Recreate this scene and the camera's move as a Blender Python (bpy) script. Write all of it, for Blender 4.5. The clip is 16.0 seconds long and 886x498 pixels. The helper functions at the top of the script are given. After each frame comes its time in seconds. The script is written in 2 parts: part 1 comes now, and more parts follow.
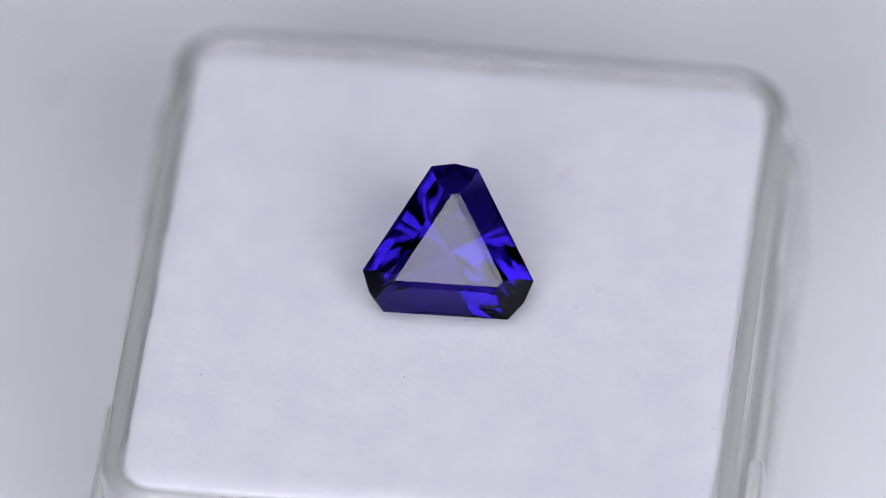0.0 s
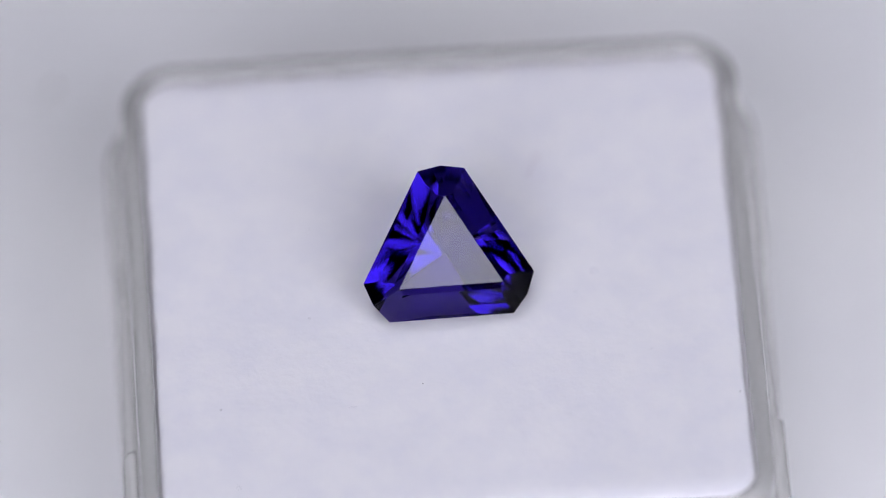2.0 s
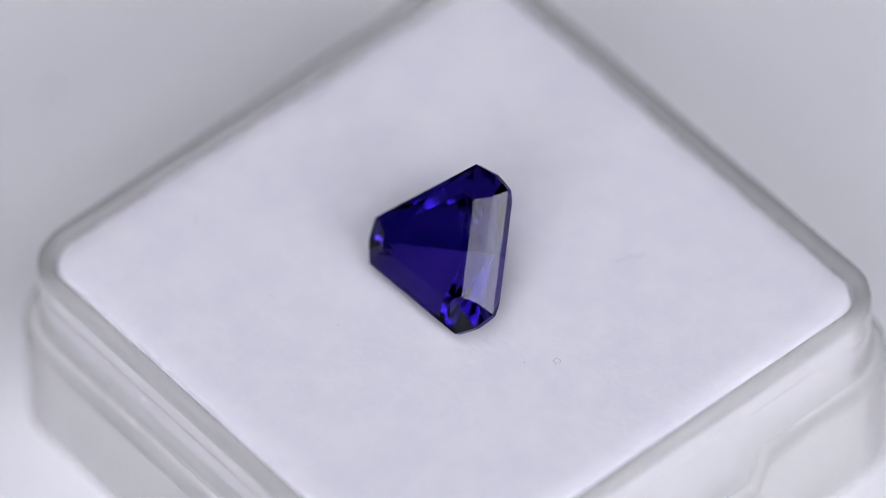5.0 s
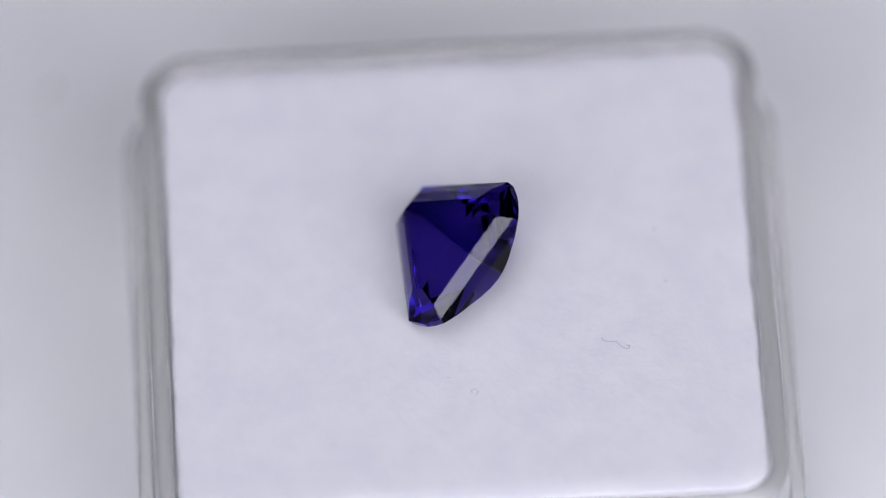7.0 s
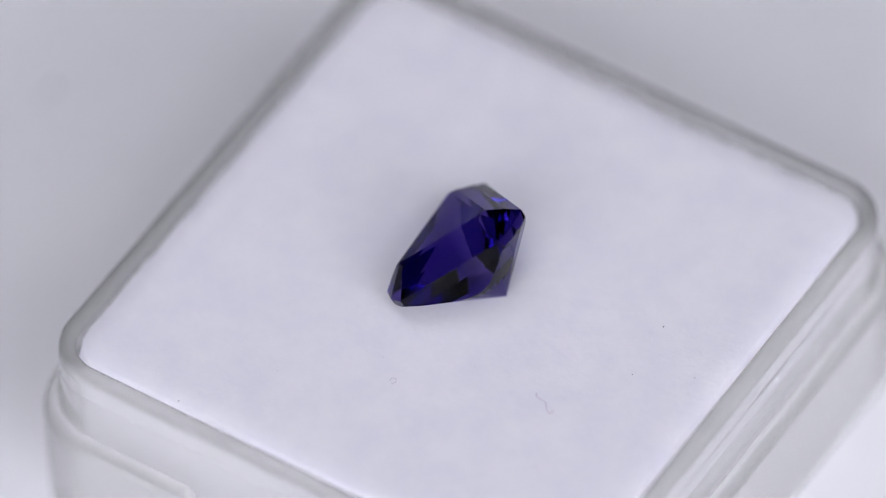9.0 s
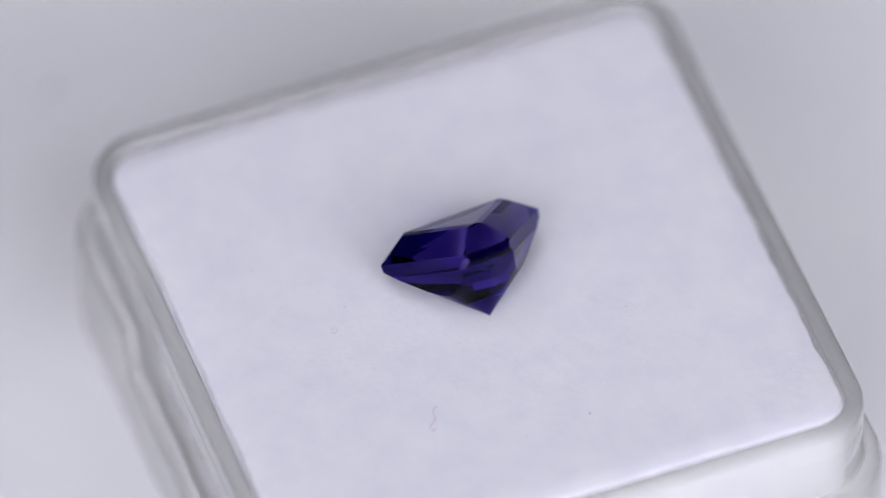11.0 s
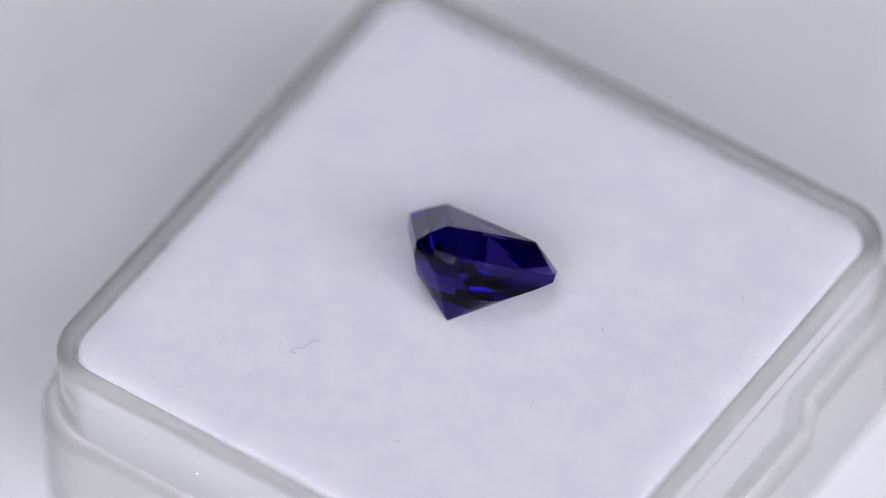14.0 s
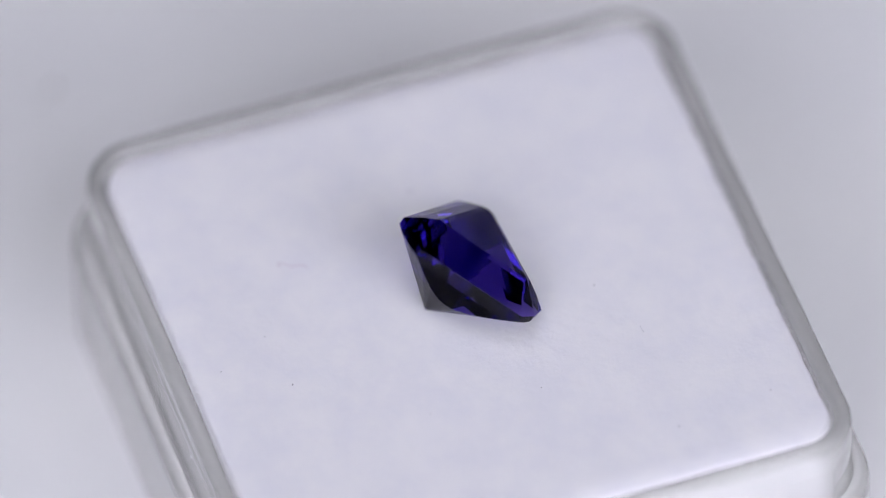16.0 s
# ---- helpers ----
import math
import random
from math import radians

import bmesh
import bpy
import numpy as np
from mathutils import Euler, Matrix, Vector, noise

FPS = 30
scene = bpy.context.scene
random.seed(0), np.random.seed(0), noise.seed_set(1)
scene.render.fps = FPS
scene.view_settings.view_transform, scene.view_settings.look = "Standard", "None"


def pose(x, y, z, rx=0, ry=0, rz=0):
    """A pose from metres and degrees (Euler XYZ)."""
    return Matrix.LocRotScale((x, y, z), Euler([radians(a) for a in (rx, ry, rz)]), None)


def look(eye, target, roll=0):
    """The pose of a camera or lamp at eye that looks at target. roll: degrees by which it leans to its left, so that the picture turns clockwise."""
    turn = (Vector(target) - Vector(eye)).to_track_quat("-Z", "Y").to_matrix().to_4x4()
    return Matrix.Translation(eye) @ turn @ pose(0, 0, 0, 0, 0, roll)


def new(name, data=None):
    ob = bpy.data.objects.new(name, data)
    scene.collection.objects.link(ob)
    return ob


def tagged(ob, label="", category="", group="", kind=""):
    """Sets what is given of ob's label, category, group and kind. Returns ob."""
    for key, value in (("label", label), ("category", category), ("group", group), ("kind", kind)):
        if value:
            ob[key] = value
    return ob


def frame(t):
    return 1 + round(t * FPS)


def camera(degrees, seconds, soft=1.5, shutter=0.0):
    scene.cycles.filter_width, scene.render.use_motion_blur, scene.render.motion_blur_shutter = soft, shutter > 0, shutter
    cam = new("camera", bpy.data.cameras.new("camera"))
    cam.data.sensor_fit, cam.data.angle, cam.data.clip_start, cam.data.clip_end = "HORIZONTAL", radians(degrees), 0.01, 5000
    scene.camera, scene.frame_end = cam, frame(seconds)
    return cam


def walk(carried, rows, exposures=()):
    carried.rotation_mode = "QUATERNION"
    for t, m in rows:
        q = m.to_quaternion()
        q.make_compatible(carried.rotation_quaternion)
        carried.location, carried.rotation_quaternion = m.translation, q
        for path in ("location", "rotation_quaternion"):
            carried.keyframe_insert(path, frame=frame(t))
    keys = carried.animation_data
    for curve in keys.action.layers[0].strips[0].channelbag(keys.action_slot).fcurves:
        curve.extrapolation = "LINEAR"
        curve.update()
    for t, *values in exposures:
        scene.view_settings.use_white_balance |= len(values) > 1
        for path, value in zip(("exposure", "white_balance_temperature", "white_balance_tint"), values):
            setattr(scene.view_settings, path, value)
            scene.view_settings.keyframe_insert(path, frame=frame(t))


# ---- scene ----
MM = 0.001
TOP = 10.6  # height of the foam's face over the table, in millimetres

# ---- camera ----
cam = camera(4.567, 16.0, soft=0.8)
EYE = (-0.746 * MM, -330.57 * MM, (390.62 + TOP) * MM)
AIM = (-0.746 * MM, 0.0, (2.69 + TOP) * MM)
cam.data.dof.use_dof = True
cam.data.dof.focus_distance = 0.5088
cam.data.dof.aperture_fstop = 14.0
walk(cam, [(0.0, look(EYE, AIM, -1.94)), (16.0, look(EYE, AIM, -1.94))])

# ---- light ----
world = bpy.data.worlds.new("world")
scene.world = world
world.use_nodes = True
world.node_tree.nodes["Background"].inputs[0].default_value = (0.55, 0.6, 0.75, 1)
world.node_tree.nodes["Background"].inputs[1].default_value = 0.05
PANEL_GLOW = 5.6
PANEL_COLOUR = (0.93, 0.93, 1.058)


# ---- materials ----
def material(name, colour, rough=0.5, metal=0.0, **more):
    """A principled material; returns it with its node tree and shader."""
    m = bpy.data.materials.new(name)
    m.use_nodes = True
    s = m.node_tree.nodes["Principled BSDF"]
    s.inputs["Base Color"].default_value = (*colour, 1)
    s.inputs["Roughness"].default_value = rough
    s.inputs["Metallic"].default_value = metal
    for key, value in more.items():
        s.inputs[key.replace("_", " ")].default_value = value
    return m, m.node_tree, s


def noise_node(tree, scale, detail=4.0, rough=0.6):
    co = tree.nodes.new("ShaderNodeTexCoord")
    n = tree.nodes.new("ShaderNodeTexNoise")
    n.inputs["Scale"].default_value = scale
    n.inputs["Detail"].default_value = detail
    n.inputs["Roughness"].default_value = rough
    tree.links.new(co.outputs["Object"], n.inputs["Vector"])
    return n


def speckle(tree, shader, scale, dark, light, low=0.35, high=0.65, detail=4.0):
    """Colour that wanders between two tones."""
    n = noise_node(tree, scale, detail)
    ramp = tree.nodes.new("ShaderNodeValToRGB")
    ramp.color_ramp.elements[0].position, ramp.color_ramp.elements[1].position = low, high
    ramp.color_ramp.elements[0].color, ramp.color_ramp.elements[1].color = (*dark, 1), (*light, 1)
    tree.links.new(n.outputs["Fac"], ramp.inputs["Fac"])
    tree.links.new(ramp.outputs["Color"], shader.inputs["Base Color"])


def relief(tree, shader, layers):
    """Bump from noise layers of (scale, strength, depth in metres)."""
    last = None
    for scale, strength, depth in layers:
        n = noise_node(tree, scale, 5.0, 0.65)
        b = tree.nodes.new("ShaderNodeBump")
        b.inputs["Strength"].default_value, b.inputs["Distance"].default_value = strength, depth
        tree.links.new(n.outputs["Fac"], b.inputs["Height"])
        if last:
            tree.links.new(last.outputs["Normal"], b.inputs["Normal"])
        last = b
    tree.links.new(last.outputs["Normal"], shader.inputs["Normal"])


FOAM, tree, s = material("white_foam", (0.84, 0.825, 0.865), 0.95, Subsurface_Weight=0.3, Subsurface_Scale=0.0005)
s.inputs["Subsurface Radius"].default_value = (1.0, 1.0, 1.0)
speckle(tree, s, 500, (0.815, 0.805, 0.86), (0.865, 0.85, 0.88))
relief(tree, s, [(170, 0.12, 0.0004), (700, 0.22, 0.00022), (3800, 0.28, 0.00006)])

PLASTIC, tree, s = material("clear_plastic", (0.85, 0.845, 0.834), 0.045, IOR=1.49, Transmission_Weight=0.7)
relief(tree, s, [(90, 0.02, 0.0002), (900, 0.008, 0.0001)])

GEM_IOR = 1.545


def gem_material(name, tint, depth, ior, polish):
    """Tinted clear stone, its gloss weakened by hand to darken what it mirrors: at each angle mostly the upright half
    of the mirror's gloss stays.
    tint: each way through the surface; depth: each full mirror bounce inside, which lengthens the way through the
    stone."""
    m = bpy.data.materials.new(name)
    m.use_nodes = True
    t = m.node_tree
    t.nodes.remove(t.nodes["Principled BSDF"])
    fresnel, ramp = t.nodes.new("ShaderNodeFresnel"), t.nodes.new("ShaderNodeValToRGB")
    inside, gloss, mix = t.nodes.new("ShaderNodeBsdfRefraction"), t.nodes.new("ShaderNodeBsdfGlossy"), t.nodes.new("ShaderNodeMixShader")
    fresnel.inputs["IOR"].default_value = inside.inputs["IOR"].default_value = ior
    inside.inputs["Color"].default_value = (*tint, 1)
    bounce = t.nodes.new("ShaderNodeValToRGB")
    bounce.color_ramp.elements[0].position, bounce.color_ramp.elements[0].color = 0.985, (1, 1, 1, 1)
    bounce.color_ramp.elements[1].position, bounce.color_ramp.elements[1].color = 0.999, (*depth, 1)
    t.links.new(fresnel.outputs[0], bounce.inputs[0])
    t.links.new(bounce.outputs[0], gloss.inputs["Color"])
    inside.inputs["Roughness"].default_value = gloss.inputs["Roughness"].default_value = 0.0
    # gloss by angle, set weaker than a plain mirror surface gives
    stops = ramp.color_ramp.elements
    for i, degrees_off in enumerate((0, 35, 45, 52, 58, 64, 70, 75, 80, 84, 87)):
        a = radians(degrees_off)
        b = math.asin(math.sin(a) / ior)
        across = ((math.cos(a) - ior * math.cos(b)) / (math.cos(a) + ior * math.cos(b))) ** 2
        along = ((ior * math.cos(a) - math.cos(b)) / (ior * math.cos(a) + math.cos(b))) ** 2
        v = (0.94 * along + 0.06 * across) * (polish + (1 - polish) * i / 11)
        e = stops[i] if i < 1 else stops.new((across + along) / 2)
        e.position, e.color = (across + along) / 2, (v, v, v, 1)
    stops[len(stops) - 1].position, stops[len(stops) - 1].color = 1.0, (1, 1, 1, 1)
    t.links.new(fresnel.outputs[0], ramp.inputs[0])
    t.links.new(ramp.outputs[0], mix.inputs[0])
    t.links.new(inside.outputs[0], mix.inputs[1])
    t.links.new(gloss.outputs[0], mix.inputs[2])
    t.links.new(mix.outputs[0], t.nodes["Material Output"].inputs["Surface"])
    return m


GEM = gem_material("violet_blue_gem", (0.2, 0.135, 0.53), (0.42, 0.36, 0.65), GEM_IOR, 0.98)

PAPER, tree, s = material("white_paper", (0.845, 0.837, 0.845), 0.8)
speckle(tree, s, 60, (0.815, 0.811, 0.827), (0.855, 0.848, 0.852))
relief(tree, s, [(2500, 0.08, 0.00005)])

DARK, tree, s = material("black_metal", (0.02, 0.02, 0.022), 0.5)
# black of the added room, chosen to keep the stone's reflections dark
WALL, tree, s = material("black_surround", (0.025, 0.025, 0.027), 0.9)
speckle(tree, s, 3, (0.02, 0.02, 0.022), (0.03, 0.03, 0.032))
TABLE, tree, s = material("dark_table_top", (0.06, 0.06, 0.065), 0.6)
speckle(tree, s, 25, (0.05, 0.05, 0.055), (0.07, 0.07, 0.075))
DUST, tree, s = material("dark_dust", (0.27, 0.25, 0.28), 0.9)
BROWN, tree, s = material("brown_dust", (0.08, 0.05, 0.03), 0.9)
THREAD, tree, s = material("grey_violet_thread", (0.62, 0.53, 0.6), 0.9)
FLUFF, tree, s = material("pale_grey_fluff", (0.66, 0.64, 0.7), 0.9)


def glowing(name, strength):
    m, _, sh = material(name, (0.8, 0.8, 0.8), 0.7)
    sh.inputs["Emission Color"].default_value = (*PANEL_COLOUR, 1)
    sh.inputs["Emission Strength"].default_value = strength
    return m


GLOW = glowing("diffuser_glow", PANEL_GLOW)
GLOW_STRONG = glowing("strong_diffuser_glow", PANEL_GLOW * 1.5)
# weaker glow for the added overhead fill panel
GLOW_FILL = glowing("added_fill_glow", PANEL_GLOW * 0.49)


# ---- mesh helpers ----
def mesh_from(name, bm, mat, smooth=False):
    bmesh.ops.recalc_face_normals(bm, faces=bm.faces[:])
    me = bpy.data.meshes.new(name)
    bm.to_mesh(me)
    bm.free()
    me.materials.append(mat)
    if smooth:
        for p in me.polygons:
            p.use_smooth = True
    return me


def thing(name, bm, mat, label, category, smooth=False, kind="", group=""):
    return tagged(new(name, mesh_from(name, bm, mat, smooth)), label, category, group, kind)


def part(name, bm, mat, parent, label="", smooth=False):
    ob = new(name, mesh_from(name, bm, mat, smooth))
    ob.parent = parent
    return tagged(ob, label)


def rounded_square(half, radius, z, corner=10, edge=14):
    """Points of a square with round corners, all in millimetres."""
    pts = []
    for k in range(4):
        turn = Matrix.Rotation(k * math.pi / 2, 3, "Z")
        for i in range(edge):
            y = (-1 + 2 * i / edge) * (half - radius)
            pts.append(turn @ Vector((half, y, z)))
        for i in range(corner):
            a = math.pi / 2 * i / corner
            pts.append(turn @ Vector((half - radius + radius * math.cos(a), half - radius + radius * math.sin(a), z)))
    return pts


def crisp(rows, gap=0.1):
    """Adds a row near both ends of each long straight stretch of a profile, so that flat walls stay flat under smooth shading."""
    out = [rows[0]]
    for a, b in zip(rows, rows[1:]):
        long = math.hypot(a[0] - b[0], a[2] - b[2])
        if long > 4 * gap:
            for f in (gap / long, 1 - gap / long):
                out.append(tuple(p + f * (q - p) for p, q in zip(a, b)))
        out.append(b)
    return out


def loft(bm, rings, centre=(0, 0), close=True):
    """Joins rings of points into a skin; close caps both ends."""
    rows = [[bm.verts.new(((p.x + centre[0]) * MM, (p.y + centre[1]) * MM, p.z * MM)) for p in ring] for ring in rings]
    n = len(rows[0])
    for a, b in zip(rows, rows[1:]):
        for i in range(n):
            bm.faces.new((a[i], a[(i + 1) % n], b[(i + 1) % n], b[i]))
    if close:
        bm.faces.new(rows[0][::-1])
        bm.faces.new(rows[-1])
    return rows


def box_bm(x0, x1, y0, y1, z0, z1, bevel=0.0):
    """A box in metres, with bevelled edges."""
    bm = bmesh.new()
    m = Matrix.Translation(((x0 + x1) / 2, (y0 + y1) / 2, (z0 + z1) / 2)) @ Matrix.Diagonal((x1 - x0, y1 - y0, z1 - z0, 1))
    bmesh.ops.create_cube(bm, size=1, matrix=m)
    if bevel:
        bmesh.ops.bevel(bm, geom=bm.edges[:], offset=bevel, segments=3, affect="EDGES", profile=0.5)
    return bm


# ---- the setting ----
def setting():
    bm = box_bm(-0.3, 0.3, -0.28, 0.085, -0.0006, 0.0, 0.0002)
    thing("paper_sheet", bm, PAPER, "matte white paper sheet under the clear box", "paper", kind="structure")
    top = thing("tabletop", box_bm(-0.75, 0.75, -0.6, 0.75, -0.034, -0.0006, 0.002), TABLE, "dark grey tabletop under the white paper", "table", kind="structure")
    for px in (-0.68, 0.68):
        for py in (-0.53, 0.68):
            part("leg", box_bm(px - 0.025, px + 0.025, py - 0.025, py + 0.025, -0.75, -0.034, 0.004), DARK, top, "square black metal table leg")
    # closed black room, added out of view so that facets mirror darkness
    x, y, z0, z1, w = 1.6, 1.6, -0.75, 1.75, 0.1
    thing("floor", box_bm(-x - w, x + w, -y - w, y + w, z0 - w, z0), WALL, "unseen matte black floor added for dark surroundings", "floor", kind="structure")
    thing("ceiling", box_bm(-x - w, x + w, -y - w, y + w, z1, z1 + w), WALL, "unseen matte black ceiling added for dark surroundings", "ceiling", kind="structure")
    thing("wall_north", box_bm(-x - w, x + w, y, y + w, z0, z1), WALL, "unseen matte black wall added for dark reflections", "wall", kind="structure")
    thing("wall_south", box_bm(-x - w, x + w, -y - w, -y, z0, z1), WALL, "unseen matte black wall added for dark reflections", "wall", kind="structure")
    thing("wall_east", box_bm(x, x + w, -y, y, z0, z1), WALL, "unseen matte black wall added for dark reflections", "wall", kind="structure")
    thing("wall_west", box_bm(-x - w, -x, -y, y, z0, z1), WALL, "unseen matte black wall added for dark reflections", "wall", kind="structure")


# ---- the lamp round the camera ----
def upright(parent, top, foot, radius, name="stand", foot_plate=True):
    """A plumb black rod between two heights, with a round plate at its foot; top is in the world."""
    bm = bmesh.new()
    length = abs(top.z - foot)
    bmesh.ops.create_cone(bm, cap_ends=True, segments=20, radius1=radius, radius2=radius, depth=length, matrix=pose(top.x, top.y, (top.z + foot) / 2))
    if foot_plate:
        edge = 0.006 if foot < top.z else -0.006
        bmesh.ops.create_cone(bm, cap_ends=True, segments=32, radius1=radius * 5, radius2=radius * 4, depth=0.012, matrix=pose(top.x, top.y, foot + edge))
    bm.transform(parent.matrix_world.inverted())
    part(name, bm, DARK, parent, "slim black metal rod with a round plate")


def softbox(left, right, low, high, lean=0, far=0.75, glow=None, wide=None, hung=True):
    """A flat diffuser panel in a shallow black housing; it fills these degrees of turn and height as seen from the stone."""
    turn, rise = radians((left + right) / 2), radians((low + high) / 2)
    eye = far * Vector((math.sin(turn) * math.cos(rise), -math.cos(turn) * math.cos(rise), math.sin(rise)))
    a = far * (math.tan(radians(wide) / 2) if wide else math.tan(radians(right - left) / 2) * math.cos(rise))
    b = far * math.tan(radians(high - low) / 2)
    base = new("softbox")
    base.matrix_world = look(eye, (0, 0, TOP * MM), lean)
    tagged(base, "white softbox panel in a black housing %s" % ("hung from the ceiling" if hung else "on a floor stand"), "softbox", "softboxes round the camera")
    part("diffuser", box_bm(-a, a, -b, b, -0.004, 0.0), glow or GLOW, base, "glowing white diffuser cloth")
    part("housing", box_bm(-a - 0.006, a + 0.006, -b - 0.006, b + 0.006, 0.001, 0.05, 0.004), DARK, base)
    if hung:
        upright(base, base.matrix_world @ Vector((0, 0, 0.03)), 1.75, 0.008)
    else:
        upright(base, base.matrix_world @ Vector((0, -b, 0.04)), -0.75, 0.01)


def lens_barrel():
    """The black front of the filming lens, just behind the viewpoint, on its stand."""
    m = look(EYE, AIM)
    base = new("camera_lens")
    base.matrix_world = m @ pose(0, 0, 0.004)
    tagged(base, "black camera lens on a slim stand above the box", "lens")
    bm = bmesh.new()
    bmesh.ops.create_cone(bm, cap_ends=True, segments=48, radius1=0.03, radius2=0.033, depth=0.06, matrix=pose(0, 0, 0.03))
    part("barrel", bm, DARK, base)
    upright(base, base.matrix_world @ Vector((0, 0, 0.045)), -0.0006, 0.006)


# ---- the box ----
CENTRE = (-0.626, 0.083)


def gem_box():
    base = new("display_box")
    tagged(base, "clear square plastic gem display box with stepped sides", "display box")
    z = TOP
    tub_rows = [(13.6, 2.2, 0.25), (14.1, 2.5, 0.35), (14.4, 2.66, 0.8), (14.44, 2.68, 6.3), (14.45, 2.68, 9.3), (14.43, 2.67, 9.35),
                (14.43, 2.64, z - 0.35), (14.38, 2.6, z + 0.0), (14.24, 2.5, z + 0.18), (14.0, 2.3, z + 0.24), (13.78, 2.0, z + 0.2),
                (13.6, 1.8, z + 0.06), (13.55, 1.75, z - 0.25), (13.5, 1.65, 1.4), (13.2, 1.4, 1.2)]
    up = 0.7
    skirt_rows = [(14.3, 3.1, 0.21), (14.5, 3.2, 0.4), (14.52, 3.0, 5.6 + up), (14.56, 3.0, 6.1 + up), (14.7, 3.1, 6.27 + up), (14.98, 3.3, 6.22 + up), (15.22, 3.45, 5.95 + up), (15.3, 3.5, 5.5 + up),
                  (15.3, 3.5, 0.6), (15.1, 3.4, 0.15), (14.6, 3.2, 0.0)]
    bm = bmesh.new()
    loft(bm, [rounded_square(h, r, zz, 12, 64) for h, r, zz in crisp(tub_rows)], CENTRE)
    tub = part("tub", bm, PLASTIC, base, "clear plastic tub with a rounded rim", smooth=True)
    rings = []
    for h, r, zz in crisp(skirt_rows):
        ring = rounded_square(h, r, zz, 12, 96)
        if zz > 5.3 + up:
            for q in ring:
                if abs(q.x) > abs(q.y):
                    # the notch on one side has a clean cut end, the other a rounded one
                    k = min(1, max(0, (5.75 - abs(q.y)) / 0.25 if q.x < 0 else (6.0 - abs(q.y)) / 0.9))
                    q.z -= 2.0 * k * k * (3 - 2 * k)
        rings.append(ring)
    bm = bmesh.new()
    loft(bm, rings, CENTRE)
    skirt = part("skirt", bm, PLASTIC, base, "clear plastic outer skirt with two finger notches", smooth=True)
    tub.visible_shadow = skirt.visible_shadow = False
    return base


def foam_pad():
    """The soft pad: a fine sheet with a felt-like, uneven outline and rounded edges."""
    bm = bmesh.new()
    rings = []
    h = 13.45
    for inset, drop in ((0.0, 9.2), (0.0, 0.5), (0.03, 0.2), (0.09, 0.06), (0.2, 0.0), (1.2, 0.0), (3.0, 0.0), (5.0, 0.0), (7.0, 0.0), (9.0, 0.0), (11.0, 0.0), (12.6, 0.0)):
        ring = []
        for p in rounded_square(h - inset, max(1.6 - inset, 0.2), TOP - drop, 8, 60):
            fade = max(0, 1 - inset)
            e = 0.16 * fade * (noise.noise(Vector((p.x * 0.7, p.y * 0.7, 1))) + 0.7 * noise.noise(Vector((p.x * 4, p.y * 4, 5))))
            d = Vector((p.x, p.y, 0)).normalized()
            q = p - d * abs(e) if drop < 5 else p
            if drop < 0.4:
                q.z += 0.025 * noise.noise(Vector((p.x * 0.5, p.y * 0.5, 9))) + 0.012 * noise.noise(Vector((p.x * 1.6, p.y * 1.6, 3)))
            ring.append(q)
        rings.append(ring)
    loft(bm, rings, CENTRE)
    pad = thing("foam_pad", bm, FOAM, "soft white foam pad that fills the clear box", "foam pad", smooth=True)
    rng = random.Random(7)
    bm = bmesh.new()
    outline = rounded_square(13.39, 1.6, TOP, 10, 60)
    for _ in range(1700):
        i = rng.randrange(len(outline))
        f = rng.random()
        p = outline[i].lerp(outline[(i + 1) % len(outline)], f)
        out = Vector((p.x, p.y, 0)).normalized()
        p = p - out * rng.uniform(0.0, 0.35) + Vector((CENTRE[0], CENTRE[1], -0.06))
        way = (out * rng.uniform(-0.2, 1) + Vector((rng.uniform(-1, 1), rng.uniform(-1, 1), rng.uniform(0.1, 0.9)))).normalized()
        tip = p + way * rng.uniform(0.09, 0.28)
        a = way.orthogonal().normalized() * 0.012
        b = way.cross(a)
        base = [bm.verts.new((p + a * math.cos(t) + b * math.sin(t)) * MM) for t in (0, 2.09, 4.19)]
        top = bm.verts.new(tip * MM)
        for k in range(3):
            bm.faces.new((base[k], base[(k + 1) % 3], top))
    tagged(part("edge_fuzz", bm, FOAM, pad, "fine white fuzz along the pad's cut edge"), kind="stuff")
    return pad


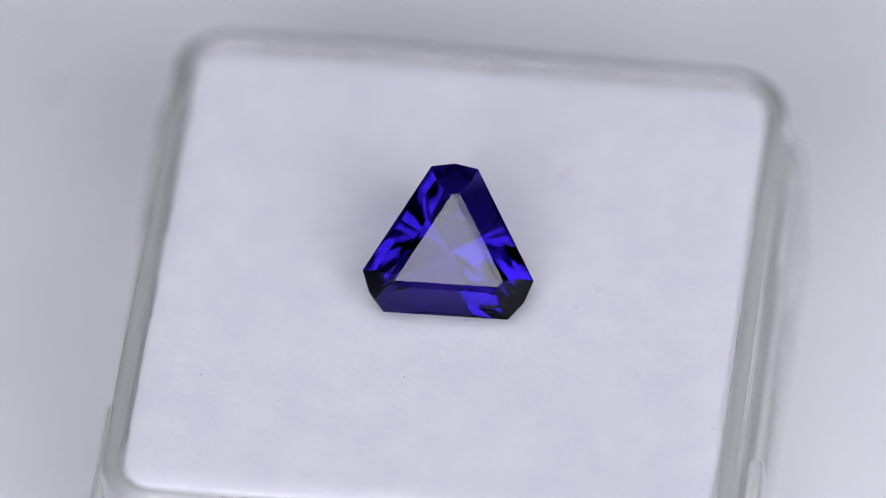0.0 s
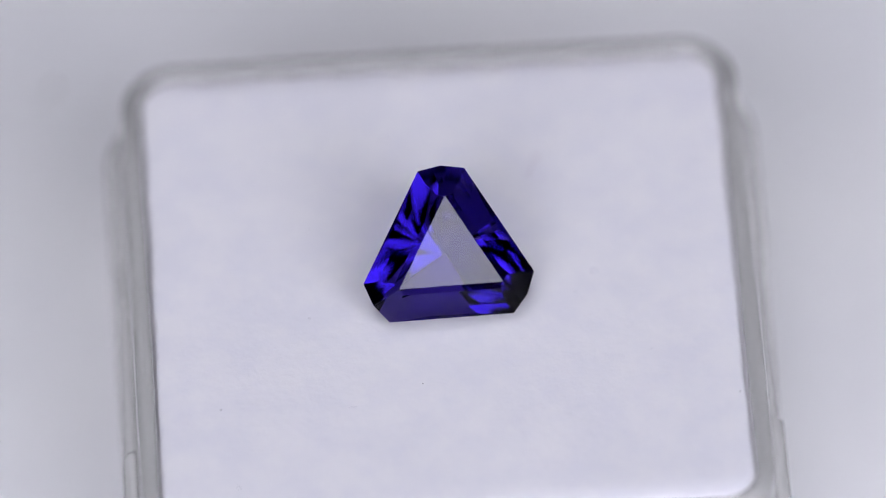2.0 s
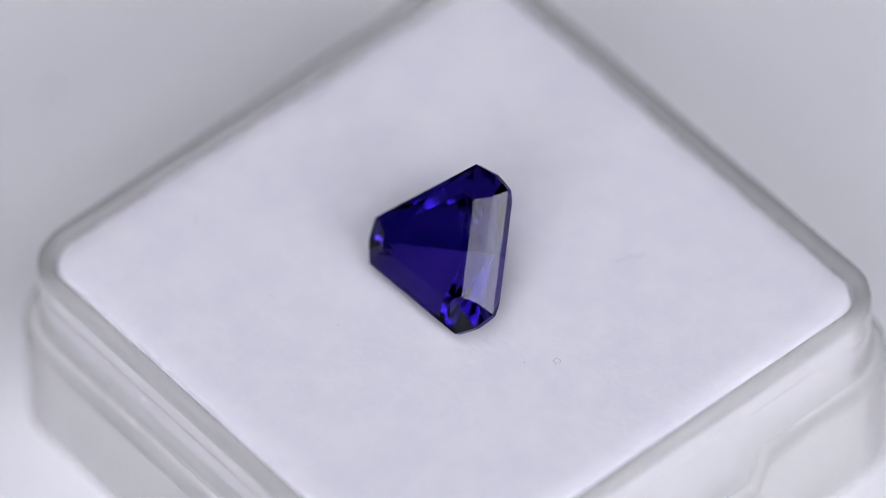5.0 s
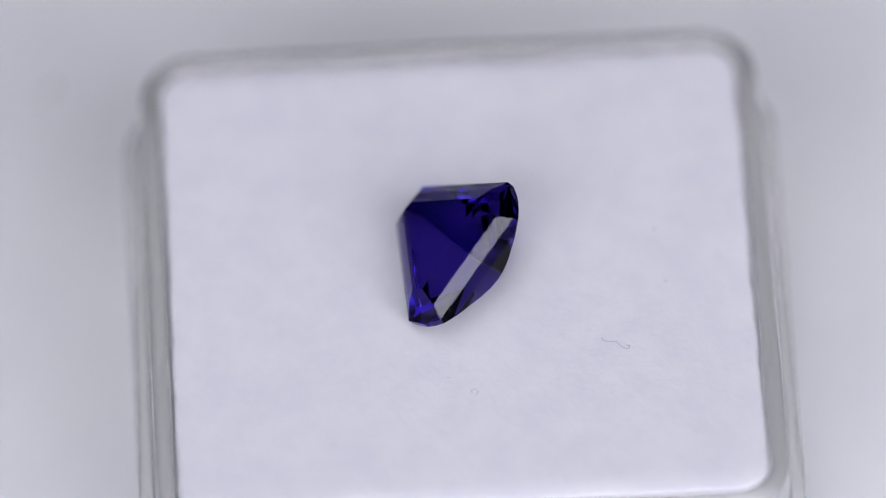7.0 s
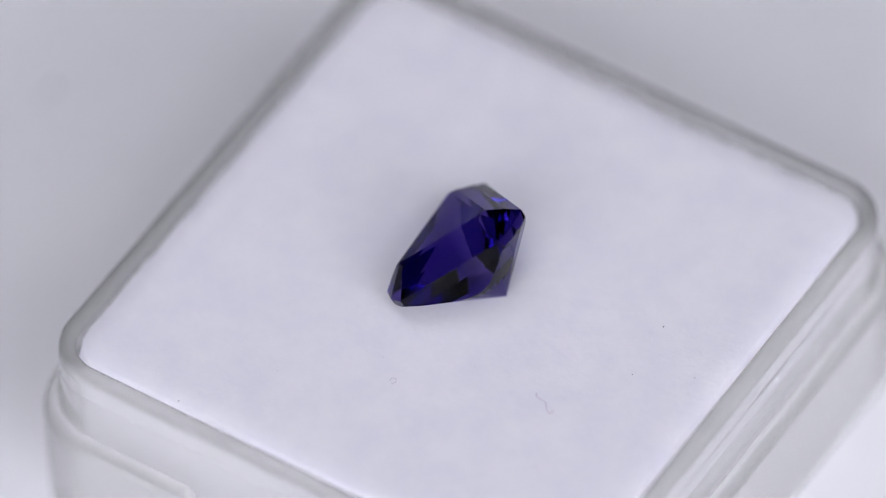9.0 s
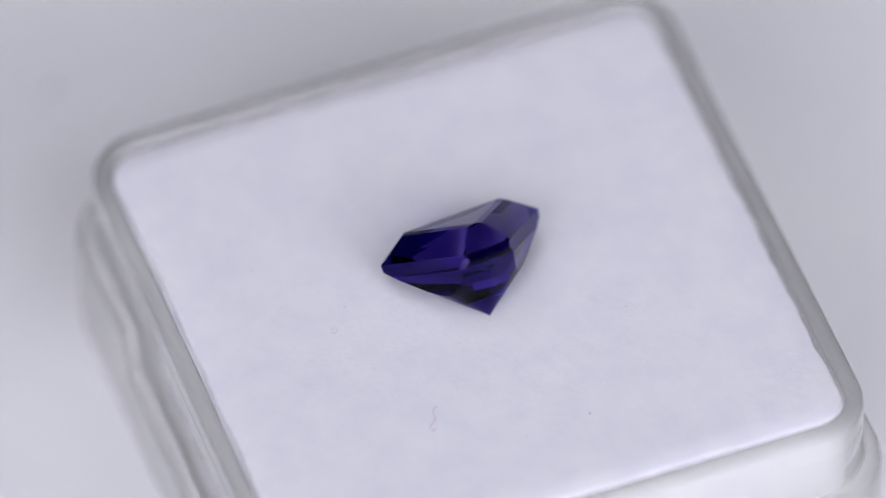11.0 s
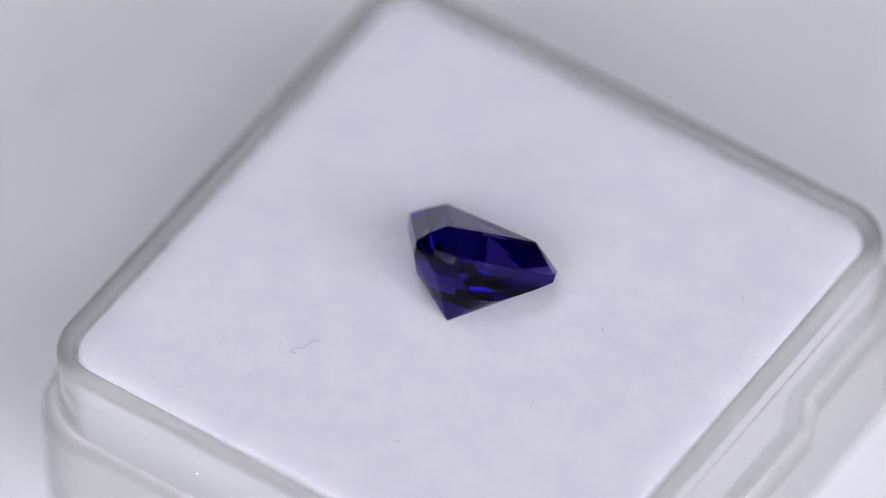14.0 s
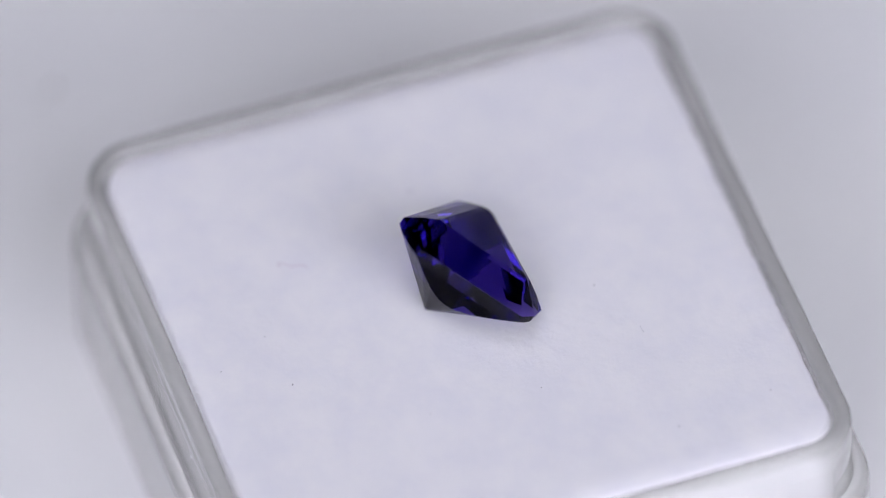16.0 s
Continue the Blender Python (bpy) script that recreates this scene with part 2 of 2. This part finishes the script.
# ---- the stone ----
def gemstone():
    """A trilliant-like stone with cut corners, cut out of a block by its facet planes; its own z is the axis."""
    bm = bmesh.new()
    bmesh.ops.create_cube(bm, size=12)
    side, corner = 2.89, 4.05

    def cut(azimuth, slope, dist, height):
        """Keeps what lies under a plane through the line at dist and height; slope 90 is upright, less leans to the axis upwards, negative downwards."""
        a, s = radians(azimuth), radians(abs(slope))
        n = Vector((math.sin(s) * math.cos(a), math.sin(s) * math.sin(a), math.cos(s) * (1 if slope > 0 else -1)))
        p = Vector((dist * math.cos(a), dist * math.sin(a), height))
        r = bmesh.ops.bisect_plane(bm, geom=bm.verts[:] + bm.edges[:] + bm.faces[:], dist=1e-6, plane_co=p, plane_no=n, clear_outer=True)
        edges = [e for e in r["geom_cut"] if isinstance(e, bmesh.types.BMEdge)]
        if edges:
            bmesh.ops.contextual_create(bm, geom=edges)

    table = 1.03
    cut(0, 1e-4, 0, table)
    for k in range(3):
        c = 90 - 120 * k
        m = c + 60
        cut(m, 90, side, 0)
        for d in (-9.8, 9.8):
            cut(c + d, 90, corner, 0)
            cut(c + d, 37.2, corner, 0)
        # three crown steps on each long side
        cut(m, 42, side, 0)
        cut(m, 35, 2.38, 0.459)
        cut(m, 15, 1.38, table)
        # pavilion: a steep side, a corner facet and a fan down to the point
        cut(m, -79, side, -0.03)
        cut(m, -62, side, -0.46)
        cut(c, -41.2, 3.98, -0.45)
        for d in (-45, -33, -20, -7, 7, 20, 33, 45):
            cut(m + d, -39.7, 0, -3.73)
    bmesh.ops.remove_doubles(bm, verts=bm.verts[:], dist=1e-4)
    bmesh.ops.scale(bm, vec=(MM, MM, MM), verts=bm.verts[:])
    bmesh.ops.transform(bm, matrix=Matrix(((0.998, -0.0155, 0.0613, -0.434 * MM), (0.0526, 0.7421, -0.6682, -0.435 * MM), (-0.0351, 0.6701, 0.7414, (2.734 + TOP) * MM), (0, 0, 0, 1))), verts=bm.verts[:])
    return thing("gemstone", bm, GEM, "faceted violet-blue triangular gemstone leaning on the foam", "gemstone")


# ---- dust ----
def lint(x, y, z, size, mat):
    """A flake of lint that clings to the box wall."""
    bm = bmesh.new()
    bmesh.ops.create_icosphere(bm, subdivisions=2, radius=size * MM)
    for v in bm.verts:
        v.co *= 1 + 0.5 * noise.noise(v.co / MM * 9 + Vector((x, y, z)))
        v.co = Vector((v.co.x * 1.6, v.co.y * 0.5, v.co.z)) + Vector((x, y, z)) * MM
    return thing("lint_flake", bm, mat, "tiny pale lint flake on the clear plastic wall", "lint", group="lint on the box", smooth=True)


def strand(name, points, thick, mat, label, category="fibre"):
    """A fine thread along points in millimetres."""
    bm = bmesh.new()
    rows = []
    for i, p in enumerate(points):
        p = Vector(p)
        d = (Vector(points[min(i + 1, len(points) - 1)]) - Vector(points[max(i - 1, 0)])).normalized()
        side = d.cross(Vector((0, 0, 1))).normalized()
        up = side.cross(d)
        rows.append([p + thick * (side * math.cos(a) + up * math.sin(a)) for a in [k * math.pi / 3 for k in range(6)]])
    loft(bm, rows)
    return thing(name, bm, mat, label, category, smooth=True)


def speck(x, y, size, mat=None, floor=TOP, label="tiny dark dust speck on the white foam", group="specks on the foam"):
    size *= 0.8
    bm = bmesh.new()
    bmesh.ops.create_icosphere(bm, subdivisions=2, radius=size * MM)
    for v in bm.verts:
        v.co *= 1 + 0.5 * noise.noise(v.co / MM * 8 + Vector((x, y, 0)))
        v.co.z *= 0.6
        v.co += Vector((x * MM, y * MM, (floor + size * 0.3) * MM))
    return thing("dust_speck", bm, mat or DUST, label, "dust", group=group, smooth=True)


setting()
softbox(-45, -4, 39.5, 49, 7)
softbox(9, 49, 41, 54)
softbox(-15, 9, 57, 64, 0, 0.75, GLOW_STRONG)
softbox(-36.5, -5.5, 23, 36, hung=False)
softbox(16, 54, 20, 36, hung=False)
# overhead fill, added to brighten the foam and soften the shade round the stone
softbox(-55, -55, 68, 92, 0, 0.85, GLOW_FILL, 30)
lens_barrel()
movers = [gem_box(), foam_pad(), gemstone()]
ON = TOP + 0.03
movers.append(strand("fibre", [(3.53, 6.37, ON), (3.68, 6.44, ON + 0.02), (3.77, 6.59, ON + 0.03), (3.8, 6.88, ON + 0.04), (3.81, 7.05, ON + 0.02), (3.99, 7.17, ON), (4.16, 7.33, ON), (4.24, 7.48, ON + 0.01), (4.2, 7.6, ON + 0.02), (4.08, 7.62, ON + 0.02), (4.0, 7.53, ON)], 0.02, THREAD, "short kinked violet-grey fibre lying on the foam"))
movers.append(strand("fluff_ring", [(6.35 + 0.17 * math.cos(a * 0.7) + 0.05 * math.sin(3 * a), 0.39 + 0.15 * math.sin(a * 0.7), ON) for a in range(9)], 0.02, FLUFF, "small pale curl of fluff on the foam", "fluff"))
movers.append(strand("fibre", [(-5.4, -6.95, ON), (-5.2, -6.9, ON), (-5.0, -6.92, ON)], 0.014, FLUFF, "tiny grey fibre lying flat on the foam"))
movers.append(strand("fibre", [(7.2, 8.6, ON), (7.3, 8.75, ON), (7.32, 8.95, ON)], 0.014, FLUFF, "tiny grey fibre lying flat on the foam"))
for x, y, size in ((-2.88, 9.2, 0.055), (-1.92, -5.74, 0.045), (-10.61, -11.24, 0.04), (-6.9, -1.45, 0.035), (8.65, -4.46, 0.03), (-11.2, -6.6, 0.04), (5.4, -0.78, 0.03), (12.5, -7.3, 0.05), (-6.66, 3.82, 0.03), (0.28, 9.5, 0.04), (-1.03, 12.04, 0.035)):
    movers.append(speck(x, y, size))

# two brown specks on the paper, which stays still; stand-ins for sensor dust
for x, y, size in ((-19.17, 22.25, 0.2), (-19.88, 21.27, 0.09)):
    speck(x, y, size, BROWN, 0.0, "tiny brown speck on the paper, added in place of sensor dust", "specks on the paper")

for x, y, z, size in ((-5.6, -14.4, 8.9, 0.06), (-8.2, -14.42, 9.3, 0.04), (2.4, -14.42, 8.7, 0.035), (-4.1, 14.55, 9.0, 0.05), (4.6, 14.56, 8.6, 0.04)):
    movers.append(lint(x, y, z, size, FLUFF))

TURNS = ((0.0, -8.62, 0.039, 0.075), (0.1, -8.62, 0.039, 0.075), (0.5, -1.82, 0.063, 0.059), (1.0, 6.4, 0.0, 0.08), (1.3, 11.8, -0.12, 0.07), (1.4, 12.6, -0.16, 0.06), (1.5, 11.29, -0.173, 0.056), (2.0, 1.86, -0.143, 0.046),
         (2.5, -6.17, -0.023, -0.035), (3.0, -15.55, -0.031, -0.005), (3.5, -24.71, -0.009, -0.038), (4.0, -32.8, 0.009, -0.018), (6.5, -80.0, 0.0, 0.0),
         (7.0, -88.7, -0.06, -0.04), (7.5, -97.9, -0.03, -0.04), (8.0, -106.65, 0.0, -0.06), (8.5, -115.2, 0.0, -0.04), (9.0, -124.2, 0.02, -0.06),
         (11.5, -170.6, 0.017, -0.041), (12.0, -179.6, 0.014, -0.03), (12.5, -188.5, 0.02, 0.0), (13.0, -197.7, 0.0, 0.0), (13.5, -206.8, 0.0, 0.03), (14.0, -216.3, 0.018, 0.03),
         (14.5, -225.6, 0.05, 0.0), (15.0, -234.6, 0.055, -0.02), (15.5, -243.6, 0.07, -0.04), (16.0, -252.65, 0.096, -0.066))


def motions():
    rows = [(t, pose(x * MM, y * MM, 0, 0, 0, a)) for t, a, x, y in TURNS]
    for ob in movers:
        walk(ob, rows)


motions()
